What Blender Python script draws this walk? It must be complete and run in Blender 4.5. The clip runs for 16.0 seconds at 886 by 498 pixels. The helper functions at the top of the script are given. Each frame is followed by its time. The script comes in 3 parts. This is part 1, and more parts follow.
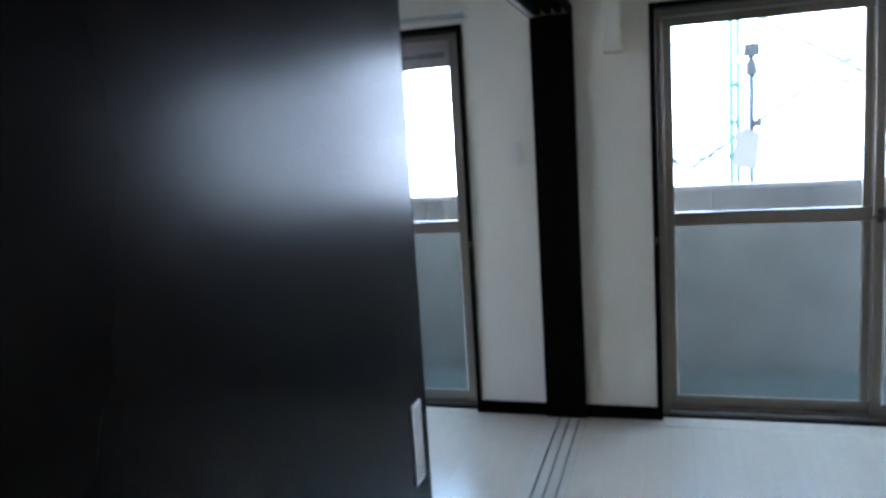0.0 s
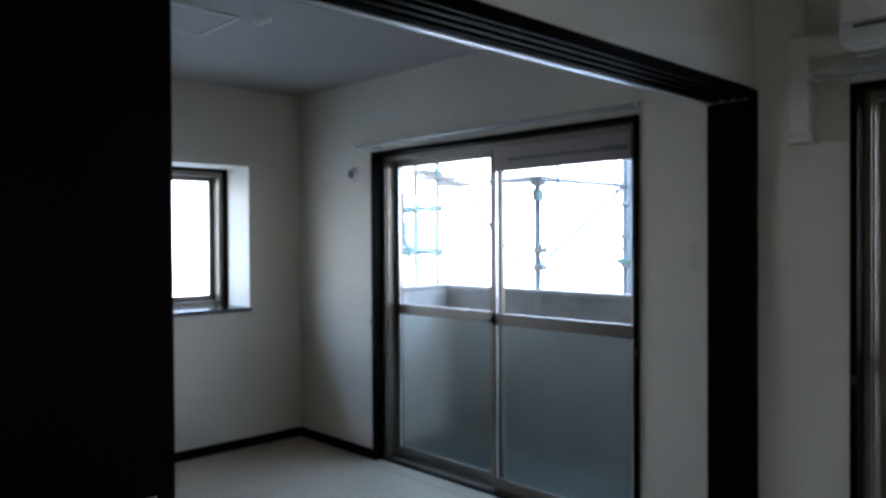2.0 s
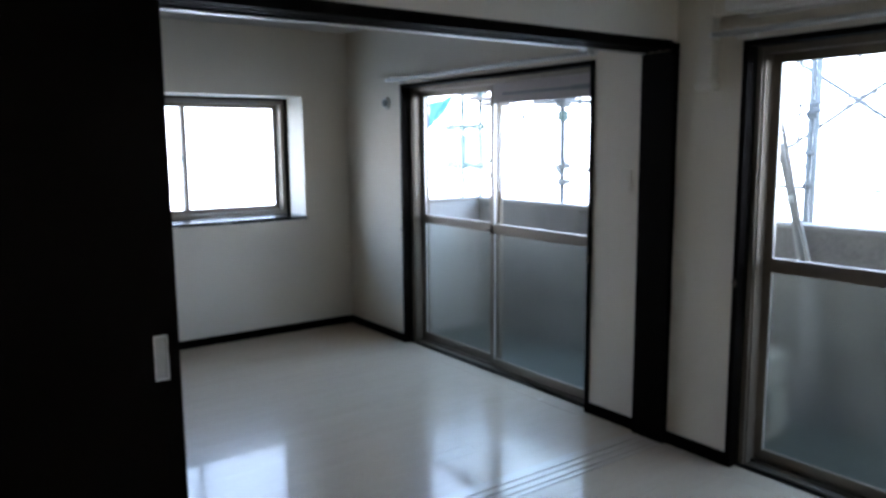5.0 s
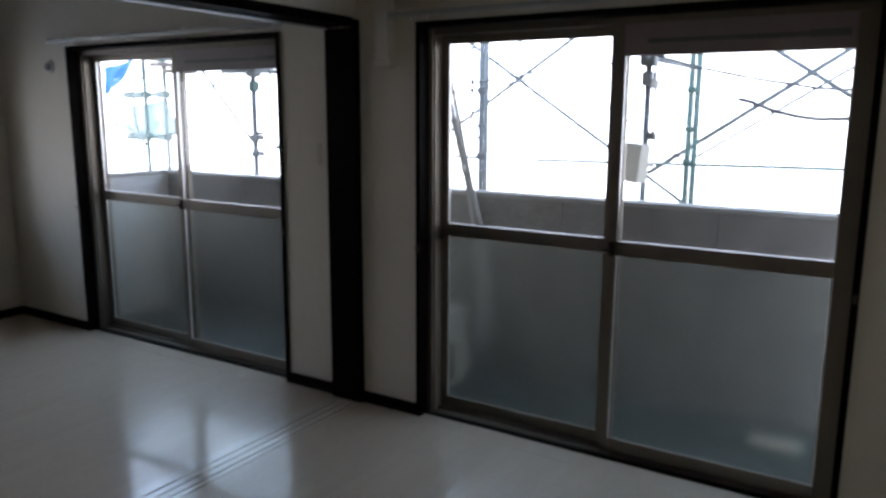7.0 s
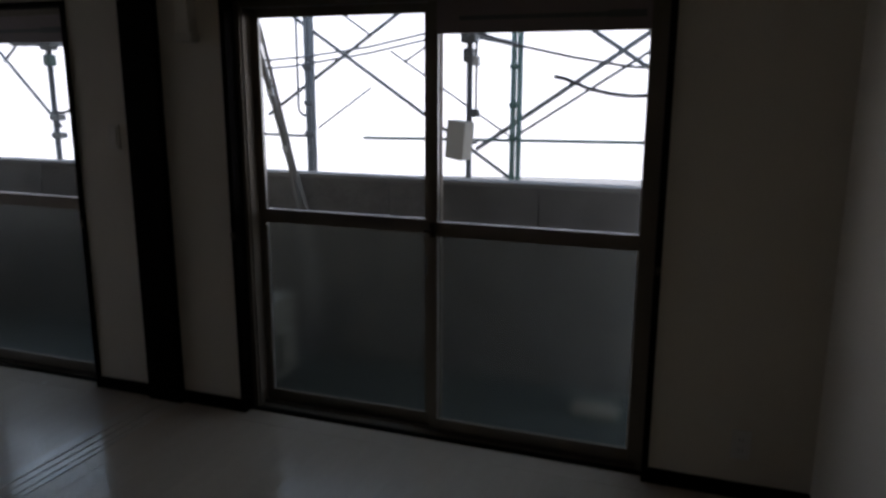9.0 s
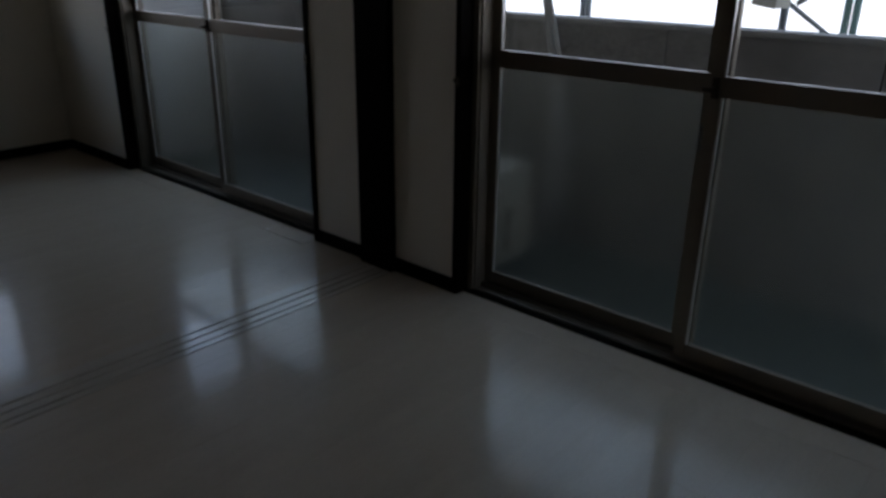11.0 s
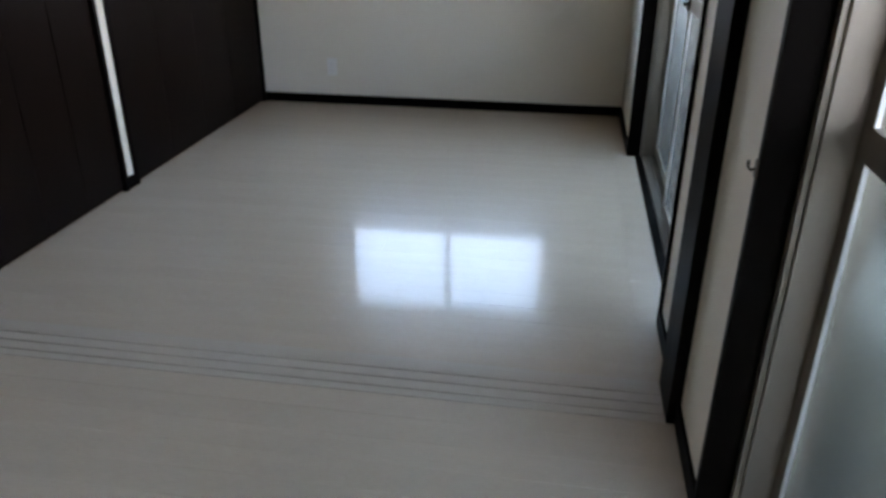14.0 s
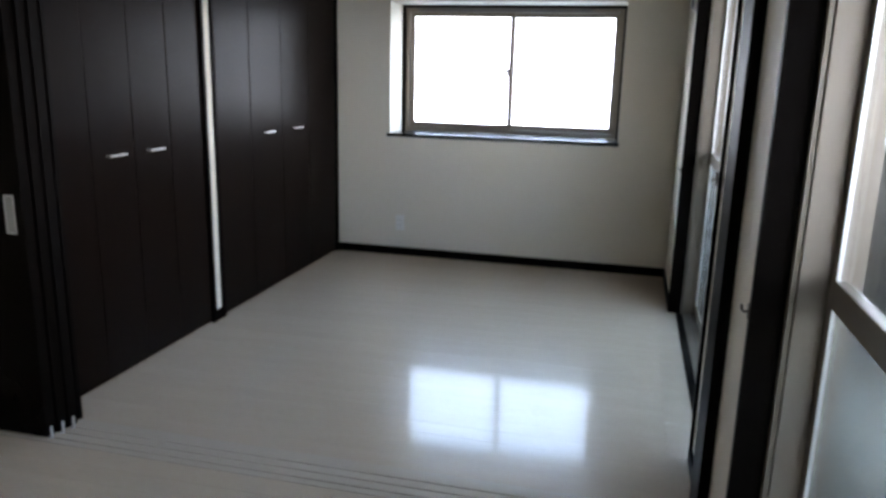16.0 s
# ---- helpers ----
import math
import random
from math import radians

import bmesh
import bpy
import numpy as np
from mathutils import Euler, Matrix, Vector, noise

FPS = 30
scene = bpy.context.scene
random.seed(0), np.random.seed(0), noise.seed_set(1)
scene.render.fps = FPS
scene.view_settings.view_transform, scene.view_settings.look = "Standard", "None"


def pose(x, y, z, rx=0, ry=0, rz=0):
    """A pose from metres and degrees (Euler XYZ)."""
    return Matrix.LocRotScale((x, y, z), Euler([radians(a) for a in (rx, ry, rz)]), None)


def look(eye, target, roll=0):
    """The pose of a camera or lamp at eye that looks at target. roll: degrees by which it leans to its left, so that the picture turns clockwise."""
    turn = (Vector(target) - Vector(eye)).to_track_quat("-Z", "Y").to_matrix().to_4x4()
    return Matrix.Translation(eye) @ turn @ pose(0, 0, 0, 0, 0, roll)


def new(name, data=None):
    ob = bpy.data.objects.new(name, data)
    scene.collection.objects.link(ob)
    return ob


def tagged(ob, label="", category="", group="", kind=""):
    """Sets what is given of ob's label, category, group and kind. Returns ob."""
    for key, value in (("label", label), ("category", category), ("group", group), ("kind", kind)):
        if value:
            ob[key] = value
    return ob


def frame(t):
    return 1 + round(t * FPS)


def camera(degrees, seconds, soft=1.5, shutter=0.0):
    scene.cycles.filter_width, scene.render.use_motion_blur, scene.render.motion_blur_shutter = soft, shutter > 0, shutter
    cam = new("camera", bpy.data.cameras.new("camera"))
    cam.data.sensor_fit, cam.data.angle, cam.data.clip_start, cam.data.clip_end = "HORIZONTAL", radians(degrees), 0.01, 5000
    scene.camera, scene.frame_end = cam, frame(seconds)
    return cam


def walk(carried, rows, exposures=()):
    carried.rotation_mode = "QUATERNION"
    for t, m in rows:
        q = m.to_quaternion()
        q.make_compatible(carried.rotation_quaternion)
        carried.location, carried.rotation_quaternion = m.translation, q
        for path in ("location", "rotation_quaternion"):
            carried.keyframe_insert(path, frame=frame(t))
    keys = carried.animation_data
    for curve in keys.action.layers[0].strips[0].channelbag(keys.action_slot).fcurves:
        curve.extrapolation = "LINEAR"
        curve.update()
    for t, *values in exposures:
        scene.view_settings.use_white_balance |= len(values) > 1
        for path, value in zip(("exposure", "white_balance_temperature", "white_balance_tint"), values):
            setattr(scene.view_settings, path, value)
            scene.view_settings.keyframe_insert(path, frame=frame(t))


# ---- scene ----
cam = camera(61.4, 16.0, soft=3.2)

PATH = [
    (0, (0.423, -3.649, 1.399), (-0.159, -1.755, 1.124), -3.6),
    (0.5, (0.553, -3.427, 1.39), (-0.208, -1.584, 1.236), -4.4),
    (1, (0.775, -3.312, 1.421), (-0.219, -1.579, 1.323), -2.9),
    (1.5, (1.008, -3.059, 1.406), (-0.293, -1.54, 1.384), -1.6),
    (2, (1.3, -2.997, 1.41), (-0.144, -1.614, 1.388), -0.3),
    (2.5, (1.612, -2.926, 1.452), (0.044, -1.693, 1.316), -1.1),
    (3, (1.861, -2.945, 1.462), (0.192, -1.859, 1.273), -0.3),
    (3.2, (1.944, -2.97, 1.466), (0.258, -1.914, 1.266), -0.3),
    (5.3, (2.349, -3.075, 1.543), (0.784, -1.869, 1.232), -0.3),
    (5.5, (2.357, -3.079, 1.54), (0.848, -1.805, 1.228), -0.2),
    (6, (2.372, -3.096, 1.531), (0.996, -1.68, 1.209), 0.2),
    (6.5, (2.386, -3.088, 1.536), (1.167, -1.539, 1.199), 0.0),
    (7, (2.402, -3.062, 1.559), (1.366, -1.39, 1.198), 0.3),
    (7.5, (2.422, -3.049, 1.576), (1.567, -1.276, 1.221), 0.3),
    (8, (2.453, -3.036, 1.572), (1.754, -1.198, 1.211), 0.1),
    (8.2, (2.464, -3.022, 1.585), (1.826, -1.163, 1.212), 0.1),
    (10.5, (2.367, -2.459, 1.438), (1.346, -0.854, 0.819), 0.4),
    (11, (2.237, -2.207, 1.339), (1.006, -0.812, 0.607), 0.7),
    (11.5, (2.127, -1.812, 1.284), (0.69, -0.69, 0.462), 3.9),
    (12, (1.999, -1.452, 1.302), (0.383, -0.585, 0.505), 1.8),
    (12.5, (1.873, -1.157, 1.277), (0.167, -0.542, 0.433), 0.7),
    (13, (1.807, -0.87, 1.311), (0.038, -0.583, 0.422), 1.2),
    (13.5, (1.741, -0.591, 1.317), (-0.058, -0.646, 0.444), 0.5),
    (14, (1.805, -0.387, 1.364), (0.022, -0.68, 0.507), 0.2),
    (14.5, (1.962, -0.322, 1.383), (0.191, -0.772, 0.569), -1.2),
    (15, (2.129, -0.312, 1.387), (0.36, -0.802, 0.594), 0.1),
    (15.5, (2.194, -0.31, 1.413), (0.366, -0.786, 0.757), 0.8),
    (16, (2.192, -0.32, 1.431), (0.303, -0.784, 0.967), 1.4),
]
EXPOSURES = [
    (0, 2.1, 5900, 9), (0.5, 2.05, 6000, 9), (1, 1.85, 6100, 10), (1.5, 1.1, 6250, 11), (2.0, 0.95, 6250, 11), (3.0, 1.1, 6250, 11),
    (5.5, 1.1, 6700, 14), (6.5, 0.55, 7000, 16), (7, 0.25, 7150, 17), (8, -0.55, 7550, 20), (10.5, -2.15, 7450, 19), (11, -1.25, 7250, 16), (11.5, -0.2, 7000, 13),
    (12, 0.5, 6900, 12), (12.5, 1.0, 6950, 13), (13.5, 1.3, 7050, 14), (14.5, 1.55, 7200, 14), (15, 1.65, 7200, 14), (16, 1.45, 7150, 14),
]
walk(cam, [(t, look(eye, target, roll)) for t, eye, target, roll in PATH], EXPOSURES)

# ---- world and sun: bright overcast ----
HAZE = 3.6  # glow of the distant overcast haze
SUN_ELEVATION, SUN_AZIMUTH = radians(55), radians(165)
world = bpy.data.worlds.new("overcast_sky")
scene.world = world
world.use_nodes = True
wn = world.node_tree.nodes
sky = wn.new("ShaderNodeTexSky")
sky.sky_type, sky.sun_disc = "NISHITA", False
sky.sun_elevation, sky.sun_rotation = SUN_ELEVATION, SUN_AZIMUTH
sky.air_density, sky.dust_density = 1.0, 1.0
wn["Background"].inputs["Strength"].default_value = 0.15
world.node_tree.links.new(sky.outputs[0], wn["Background"].inputs["Color"])
sun = new("sun", bpy.data.lights.new("sun", "SUN"))
sun.data.energy, sun.data.angle, sun.data.color = 1.0, radians(12), (1.0, 0.95, 0.88)
toward = Vector((math.sin(SUN_AZIMUTH) * math.cos(SUN_ELEVATION), math.cos(SUN_AZIMUTH) * math.cos(SUN_ELEVATION), math.sin(SUN_ELEVATION)))
sun.matrix_world = look((0, 0, 20), Vector((0, 0, 20)) - toward)


# ---- materials ----
def material(name, color, rough=0.5, metal=0.0, vary=0.06, scale=6.0, bump=0.05, fine=120.0, stretch=(1, 1, 1), coat=0.0, rough_vary=0.08, per_piece=0.0, specular=0.5):
    """Base colour with broad stains and fine grain, uneven gloss and fine relief."""
    m = bpy.data.materials.new(name)
    m.use_nodes = True
    n, l = m.node_tree.nodes, m.node_tree.links
    b = n["Principled BSDF"]
    b.inputs["Metallic"].default_value = metal
    b.inputs["Specular IOR Level"].default_value = specular
    b.inputs["Coat Weight"].default_value = coat
    b.inputs["Coat Roughness"].default_value = 0.075
    tc = n.new("ShaderNodeTexCoord")
    mp = n.new("ShaderNodeMapping")
    mp.inputs["Scale"].default_value = stretch
    l.new(tc.outputs["Object"], mp.inputs["Vector"])
    broad, grain = n.new("ShaderNodeTexNoise"), n.new("ShaderNodeTexNoise")
    for tex, size, detail in ((broad, scale, 4), (grain, fine, 3)):
        tex.inputs["Scale"].default_value = size
        tex.inputs["Detail"].default_value = detail
        l.new(mp.outputs["Vector"], tex.inputs["Vector"])
    mix = n.new("ShaderNodeMath")
    mix.operation = "ADD"
    l.new(broad.outputs["Fac"], mix.inputs[0])
    l.new(grain.outputs["Fac"], mix.inputs[1])
    value = mix
    if per_piece:
        info = n.new("ShaderNodeObjectInfo")
        piece = n.new("ShaderNodeMath")
        piece.operation = "MULTIPLY_ADD"
        piece.inputs[1].default_value = per_piece
        l.new(info.outputs["Random"], piece.inputs[0])
        l.new(mix.outputs[0], piece.inputs[2])
        value = piece
    ramp = n.new("ShaderNodeMapRange")
    ramp.inputs["From Min"].default_value, ramp.inputs["From Max"].default_value = 0.5, 1.5 + per_piece
    ramp.inputs["To Min"].default_value, ramp.inputs["To Max"].default_value = 1 - vary, 1 + vary
    l.new(value.outputs[0], ramp.inputs["Value"])
    tint = n.new("ShaderNodeVectorMath")
    tint.operation = "SCALE"
    tint.inputs[0].default_value = color
    l.new(ramp.outputs[0], tint.inputs["Scale"])
    l.new(tint.outputs[0], b.inputs["Base Color"])
    gloss = n.new("ShaderNodeMapRange")
    gloss.inputs["To Min"].default_value, gloss.inputs["To Max"].default_value = max(0.02, rough - rough_vary), rough + rough_vary
    l.new(broad.outputs["Fac"], gloss.inputs["Value"])
    l.new(gloss.outputs[0], b.inputs["Roughness"])
    if bump:
        relief = n.new("ShaderNodeBump")
        relief.inputs["Strength"].default_value, relief.inputs["Distance"].default_value = bump, 0.004
        l.new(grain.outputs["Fac"], relief.inputs["Height"])
        l.new(relief.outputs[0], b.inputs["Normal"])
    return m


def clear_glass(name, tint):
    m = bpy.data.materials.new(name)
    m.use_nodes = True
    n, l = m.node_tree.nodes, m.node_tree.links
    n.remove(n["Principled BSDF"])
    see, shine, mix, lw = n.new("ShaderNodeBsdfTransparent"), n.new("ShaderNodeBsdfGlossy"), n.new("ShaderNodeMixShader"), n.new("ShaderNodeLayerWeight")
    see.inputs["Color"].default_value = (*tint, 1)
    shine.inputs["Roughness"].default_value = 0.02
    curve = n.new("ShaderNodeMath")
    curve.operation = "POWER"
    curve.inputs[1].default_value = 4.0
    gain = n.new("ShaderNodeMath")
    gain.operation = "MULTIPLY_ADD"
    gain.inputs[1].default_value, gain.inputs[2].default_value = 0.6, 0.03
    l.new(lw.outputs["Facing"], curve.inputs[0])
    l.new(curve.outputs[0], gain.inputs[0])
    l.new(gain.outputs[0], mix.inputs["Fac"])
    l.new(see.outputs[0], mix.inputs[1])
    l.new(shine.outputs[0], mix.inputs[2])
    l.new(mix.outputs[0], n["Material Output"].inputs["Surface"])
    return m


def frosted_glass(name, tint, rough):
    m = bpy.data.materials.new(name)
    m.use_nodes = True
    n, l = m.node_tree.nodes, m.node_tree.links
    b = n["Principled BSDF"]
    b.inputs["Base Color"].default_value = (*tint, 1)
    b.inputs["Transmission Weight"].default_value = 1.0
    b.inputs["IOR"].default_value = 1.25
    b.inputs["Roughness"].default_value = rough
    tc, tex, relief = n.new("ShaderNodeTexCoord"), n.new("ShaderNodeTexVoronoi"), n.new("ShaderNodeBump")
    tex.inputs["Scale"].default_value = 110
    relief.inputs["Strength"].default_value, relief.inputs["Distance"].default_value = 0.22, 0.002
    l.new(tc.outputs["Object"], tex.inputs["Vector"])
    l.new(tex.outputs["Distance"], relief.inputs["Height"])
    l.new(relief.outputs[0], b.inputs["Normal"])
    return m


WALL = material("white_wallpaper", (0.735, 0.67, 0.56), 0.75, vary=0.03, scale=1.5, bump=0.35, fine=260)
# white ceiling paper greyed: the dimness under the ceiling is in its colour
CEILING = material("shaded_ceiling_paper", (0.45, 0.43, 0.405), 0.8, vary=0.03, scale=1.2, bump=0.35, fine=200)
DARK = material("dark_stained_wood", (0.0035, 0.0025, 0.002), 0.5, vary=0.25, scale=3, bump=0.06, fine=60, stretch=(6, 6, 0.5), rough_vary=0.05, specular=0.02)
DOOR = material("dark_veneer", (0.0036, 0.0022, 0.0018), 0.23, vary=0.15, scale=4, bump=0.0, fine=14, rough_vary=0.01, specular=0.042)
LEAF = material("brown_black_veneer", (0.0065, 0.0036, 0.0027), 0.32, vary=0.2, scale=3, bump=0.02, fine=40, stretch=(6, 6, 0.4), rough_vary=0.03, specular=0.03)
FLOOR = material("pale_floor_board", (0.50, 0.40, 0.305), 0.26, vary=0.09, scale=2.2, bump=0.02, fine=30, stretch=(5, 0.8, 1), rough_vary=0.04, per_piece=0.25, specular=0.15, coat=0.36)
TRACKDARK = material("glossy_dark_track", (0.006, 0.005, 0.0045), 0.22, vary=0.1, scale=5, bump=0.0, specular=0.5, rough_vary=0.03)
SILL = material("pale_threshold", (0.50, 0.42, 0.34), 0.12, vary=0.04, scale=3, bump=0.02, fine=60, stretch=(6, 0.6, 1))
GROOVE = material("groove_grey_plastic", (0.045, 0.045, 0.045), 0.5, vary=0.1)
ALU = material("bronze_aluminium", (0.205, 0.172, 0.135), 0.4, metal=0.5, vary=0.06, scale=9, bump=0.02, fine=200, stretch=(1, 1, 0.1))
STEEL = material("brushed_steel", (0.72, 0.72, 0.71), 0.32, metal=0.9, vary=0.05, fine=300)
PULL = material("satin_grey_metal", (0.46, 0.455, 0.43), 0.5, metal=0.6, vary=0.08)
WHITE = material("white_plastic", (0.77, 0.745, 0.70), 0.38, vary=0.03, scale=4, bump=0.01)
GREYPLASTIC = material("grey_plastic", (0.13, 0.13, 0.13), 0.45, vary=0.1)
BRASS = material("dark_bronze_metal", (0.07, 0.055, 0.04), 0.4, metal=0.7, vary=0.1)
CONCRETE = material("grey_concrete", (0.175, 0.165, 0.15), 0.85, vary=0.5, scale=4.5, bump=0.4, fine=70)
COPING = material("weathered_coping", (0.27, 0.26, 0.24), 0.85, vary=0.3, scale=4, bump=0.3, fine=80)
PAINTED = material("pale_exterior_paint", (0.45, 0.44, 0.42), 0.8, vary=0.1, scale=1.6, bump=0.3, fine=90)
SCAFFOLD = material("galvanised_tube", (0.12, 0.125, 0.12), 0.5, metal=0.3, vary=0.15, scale=12)
GREEN = material("green_painted_tube", (0.05, 0.10, 0.08), 0.5, vary=0.2, scale=12)
HOSE = material("grey_pvc_hose", (0.26, 0.255, 0.24), 0.5, vary=0.1)
TARP = material("blue_tarpaulin", (0.09, 0.30, 0.66), 0.5, vary=0.12, bump=0.2)
NET = material("green_mesh_sheet", (0.46, 0.55, 0.52), 0.8, vary=0.2, bump=0.3)
RUSTY = material("weathered_plank", (0.20, 0.16, 0.13), 0.8, vary=0.3, scale=6, bump=0.2)
SHUTTER = material("beige_vent_panel", (0.30, 0.245, 0.225), 0.5, vary=0.05)
GROUND = material("pale_ground", (0.42, 0.41, 0.39), 0.9, vary=0.2, scale=0.05, fine=2)
BALCONY = material("green_grey_balcony_coating", (0.075, 0.088, 0.08), 0.7, vary=0.2, scale=2, bump=0.3, fine=80)
CLEAR = clear_glass("window_glass", (0.98, 0.985, 0.985))
FROST = frosted_glass("frosted_glass", (0.78, 0.825, 0.785), 0.265)
IVORY = material("ivory_plastic", (0.70, 0.645, 0.55), 0.5, vary=0.03, scale=4, bump=0.01)
CREAM = material("dark_cream_metal", (0.19, 0.18, 0.15), 0.5, vary=0.08, scale=5, bump=0.02)
NICHE = material("dull_cream_plastic", (0.36, 0.33, 0.27), 0.6, vary=0.15)


# ---- building helpers ----
def box(bm, x0, x1, y0, y1, z0, z1, bevel=0.0):
    made = bmesh.ops.create_cube(bm, size=1.0, matrix=Matrix.Translation(((x0 + x1) / 2, (y0 + y1) / 2, (z0 + z1) / 2)) @ Matrix.Diagonal((abs(x1 - x0), abs(y1 - y0), abs(z1 - z0), 1)))
    if bevel:
        edges = list({e for v in made["verts"] for e in v.link_edges})
        bmesh.ops.bevel(bm, geom=edges, offset=bevel, segments=2, affect="EDGES", profile=0.6)
    return bm


def tube(bm, points, radius, sides=10):
    """A round bar along points, with capped ends."""
    points = [Vector(p) for p in points]
    rings = []
    for i, p in enumerate(points):
        way = (points[min(i + 1, len(points) - 1)] - points[max(i - 1, 0)]).normalized()
        side = way.cross(Vector((0.31, 0.17, 0.93)) if abs(way.z) < 0.9 else Vector((1, 0, 0))).normalized()
        up = way.cross(side)
        rings.append([bm.verts.new(p + radius * (math.cos(a) * side + math.sin(a) * up)) for a in (math.tau * k / sides for k in range(sides))])
    for a, b in zip(rings, rings[1:]):
        for k in range(sides):
            bm.faces.new((a[k], a[(k + 1) % sides], b[(k + 1) % sides], b[k])).smooth = True
    bm.faces.new(rings[0])
    bm.faces.new(rings[-1])
    bmesh.ops.recalc_face_normals(bm, faces=bm.faces)
    return bm


def lump(*boxes, bevel=0.0):
    bm = bmesh.new()
    for b in boxes:
        box(bm, *b, bevel=bevel)
    return bm


def mesh_of(name, bm, mat):
    data = bpy.data.meshes.new(name)
    bm.to_mesh(data)
    bm.free()
    data.materials.append(mat)
    return data


def part(name, bm, mat, parent, label="", at=None):
    ob = new(name, mesh_of(name, bm, mat))
    ob.parent = parent
    if at:
        ob.location = at
    return tagged(ob, label)


def thing(name, label, category, group="", kind="", at=(0, 0, 0)):
    ob = new(name)
    ob.location = at
    ob.empty_display_size = 0.1
    return tagged(ob, label, category, group, kind)


def structure(name, bm, mat, label, category):
    return tagged(new(name, mesh_of(name, bm, mat)), label, category, kind="structure")


# ---- plan ----
WEST, EAST, SOUTH, CLOSET, CEIL = -3.33, 2.90, -4.60, -2.55, 2.45
W1, W2 = (-2.485, -0.535), (0.35, 2.30)
WIN_TOP = 1.98
OPEN_END, STACK = -3.36, -2.422
SW = (-2.12, -0.41, 0.945, 1.925)

structure("wall_north", lump(
    (-3.86, W1[0], 0, 0.2, -0.3, CEIL + 0.15), (W1[0], W1[1], 0, 0.2, WIN_TOP, CEIL + 0.15), (W1[1], W2[0], 0, 0.2, -0.3, CEIL + 0.15),
    (W2[0], W2[1], 0, 0.2, WIN_TOP, CEIL + 0.15), (W2[1], 3.0, 0, 0.2, -0.3, CEIL + 0.15), (W1[0], W1[1], 0, 0.2, -0.3, -0.06), (W2[0], W2[1], 0, 0.2, -0.3, -0.06)),
    WALL, "white papered wall with two tall window openings", "wall")
structure("wall_west", lump(
    (-3.86, WEST, -3.5, SW[0], -0.3, CEIL + 0.15), (-3.86, WEST, SW[1], 0, -0.3, CEIL + 0.15),
    (-3.86, WEST, SW[0], SW[1], -0.3, SW[2]), (-3.86, WEST, SW[0], SW[1], SW[3], CEIL + 0.15)),
    WALL, "white papered wall with one deep window recess", "wall")
structure("wall_east", lump((EAST, 3.0, SOUTH, 0, -0.3, CEIL + 0.15)), WALL, "plain white papered wall", "wall")
structure("wall_south", lump((-0.01, EAST, SOUTH - 0.1, SOUTH, -0.3, CEIL + 0.15)), WALL, "plain white papered wall", "wall")
structure("wall_partition", lump((-0.185, -0.01, OPEN_END, 0, 2.02, CEIL), (-0.185, -0.01, SOUTH - 0.1, OPEN_END, -0.05, CEIL)),
          WALL, "white papered partition wall above a dark sliding door head", "wall")
structure("wall_closet", lump(
    (-3.33, -0.205, CLOSET - 0.1, CLOSET, 2.22, CEIL), (-1.526, -1.455, CLOSET - 0.1, CLOSET, 0, 2.22), (-3.33, -0.205, -3.4, -3.3, -0.1, CEIL)),
    WALL, "white papered wall strip around two built-in closets", "wall")
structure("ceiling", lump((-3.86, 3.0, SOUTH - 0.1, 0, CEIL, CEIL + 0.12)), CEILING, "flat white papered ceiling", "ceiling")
floor = structure("floor", lump((-3.86, 3.0, SOUTH - 0.1, 0.0, -0.16, -0.014)), GROOVE, "glossy pale floor of narrow boards", "floor")


def baseboard(boxes):
    ob = structure("baseboard", lump(*boxes, bevel=0.003), DARK, "low dark-stained wooden baseboard", "baseboard")
    return ob


BH, BT = 0.066, 0.012
baseboard([(WEST, W1[0], -BT, 0, 0, BH), (WEST, WEST + BT, CLOSET, -BT, 0, BH)])
baseboard([(W1[1], -0.193, -BT, 0, 0, BH)])
baseboard([(0.007, W2[0], -BT, 0, 0, BH)])
baseboard([(W2[1], EAST, -BT, 0, 0, BH), (EAST - BT, EAST, SOUTH, -BT, 0, BH)])
baseboard([(-1.53, -1.45, CLOSET, CLOSET + 0.008, 0, BH)])
baseboard([(-0.01, EAST - BT, SOUTH, SOUTH + BT, 0, BH), (-0.01, 0.002, SOUTH + BT, OPEN_END - 0.05, 0, BH)])

# sliding door frame between the rooms, with its floor tracks
door = thing("door_1", "wide dark-stained wooden frame of a triple sliding door", "door frame", kind="structure")
part("jamb", lump((-0.193, 0.007, -0.035, 0, 0, 1.972), bevel=0.003), DARK, door)
part("jamb", lump((-0.193, 0.007, OPEN_END - 0.03, OPEN_END, 0, 1.972), bevel=0.003), DARK, door)
part("head_fascia", lump((-0.01, 0.007, OPEN_END - 0.03, 0, 1.972, 2.008), bevel=0.003), DARK, door)
part("head_fascia", lump((-0.203, -0.186, OPEN_END - 0.03, 0, 1.972, 2.008), bevel=0.003), TRACKDARK, door)
TRACKS = (-0.124, -0.076, -0.028)
part("head_track", lump((-0.186, TRACKS[0] - 0.012, OPEN_END, -0.035, 1.976, 2.02), (TRACKS[0] + 0.012, TRACKS[1] - 0.012, OPEN_END, -0.035, 1.976, 2.02),
                        (TRACKS[1] + 0.012, TRACKS[2] - 0.012, OPEN_END, -0.035, 1.976, 2.02), (TRACKS[2] + 0.012, -0.01, OPEN_END, -0.035, 1.976, 2.02),
                        (-0.186, -0.01, OPEN_END, -0.035, 2.003, 2.02), bevel=0.0015), DARK, door)
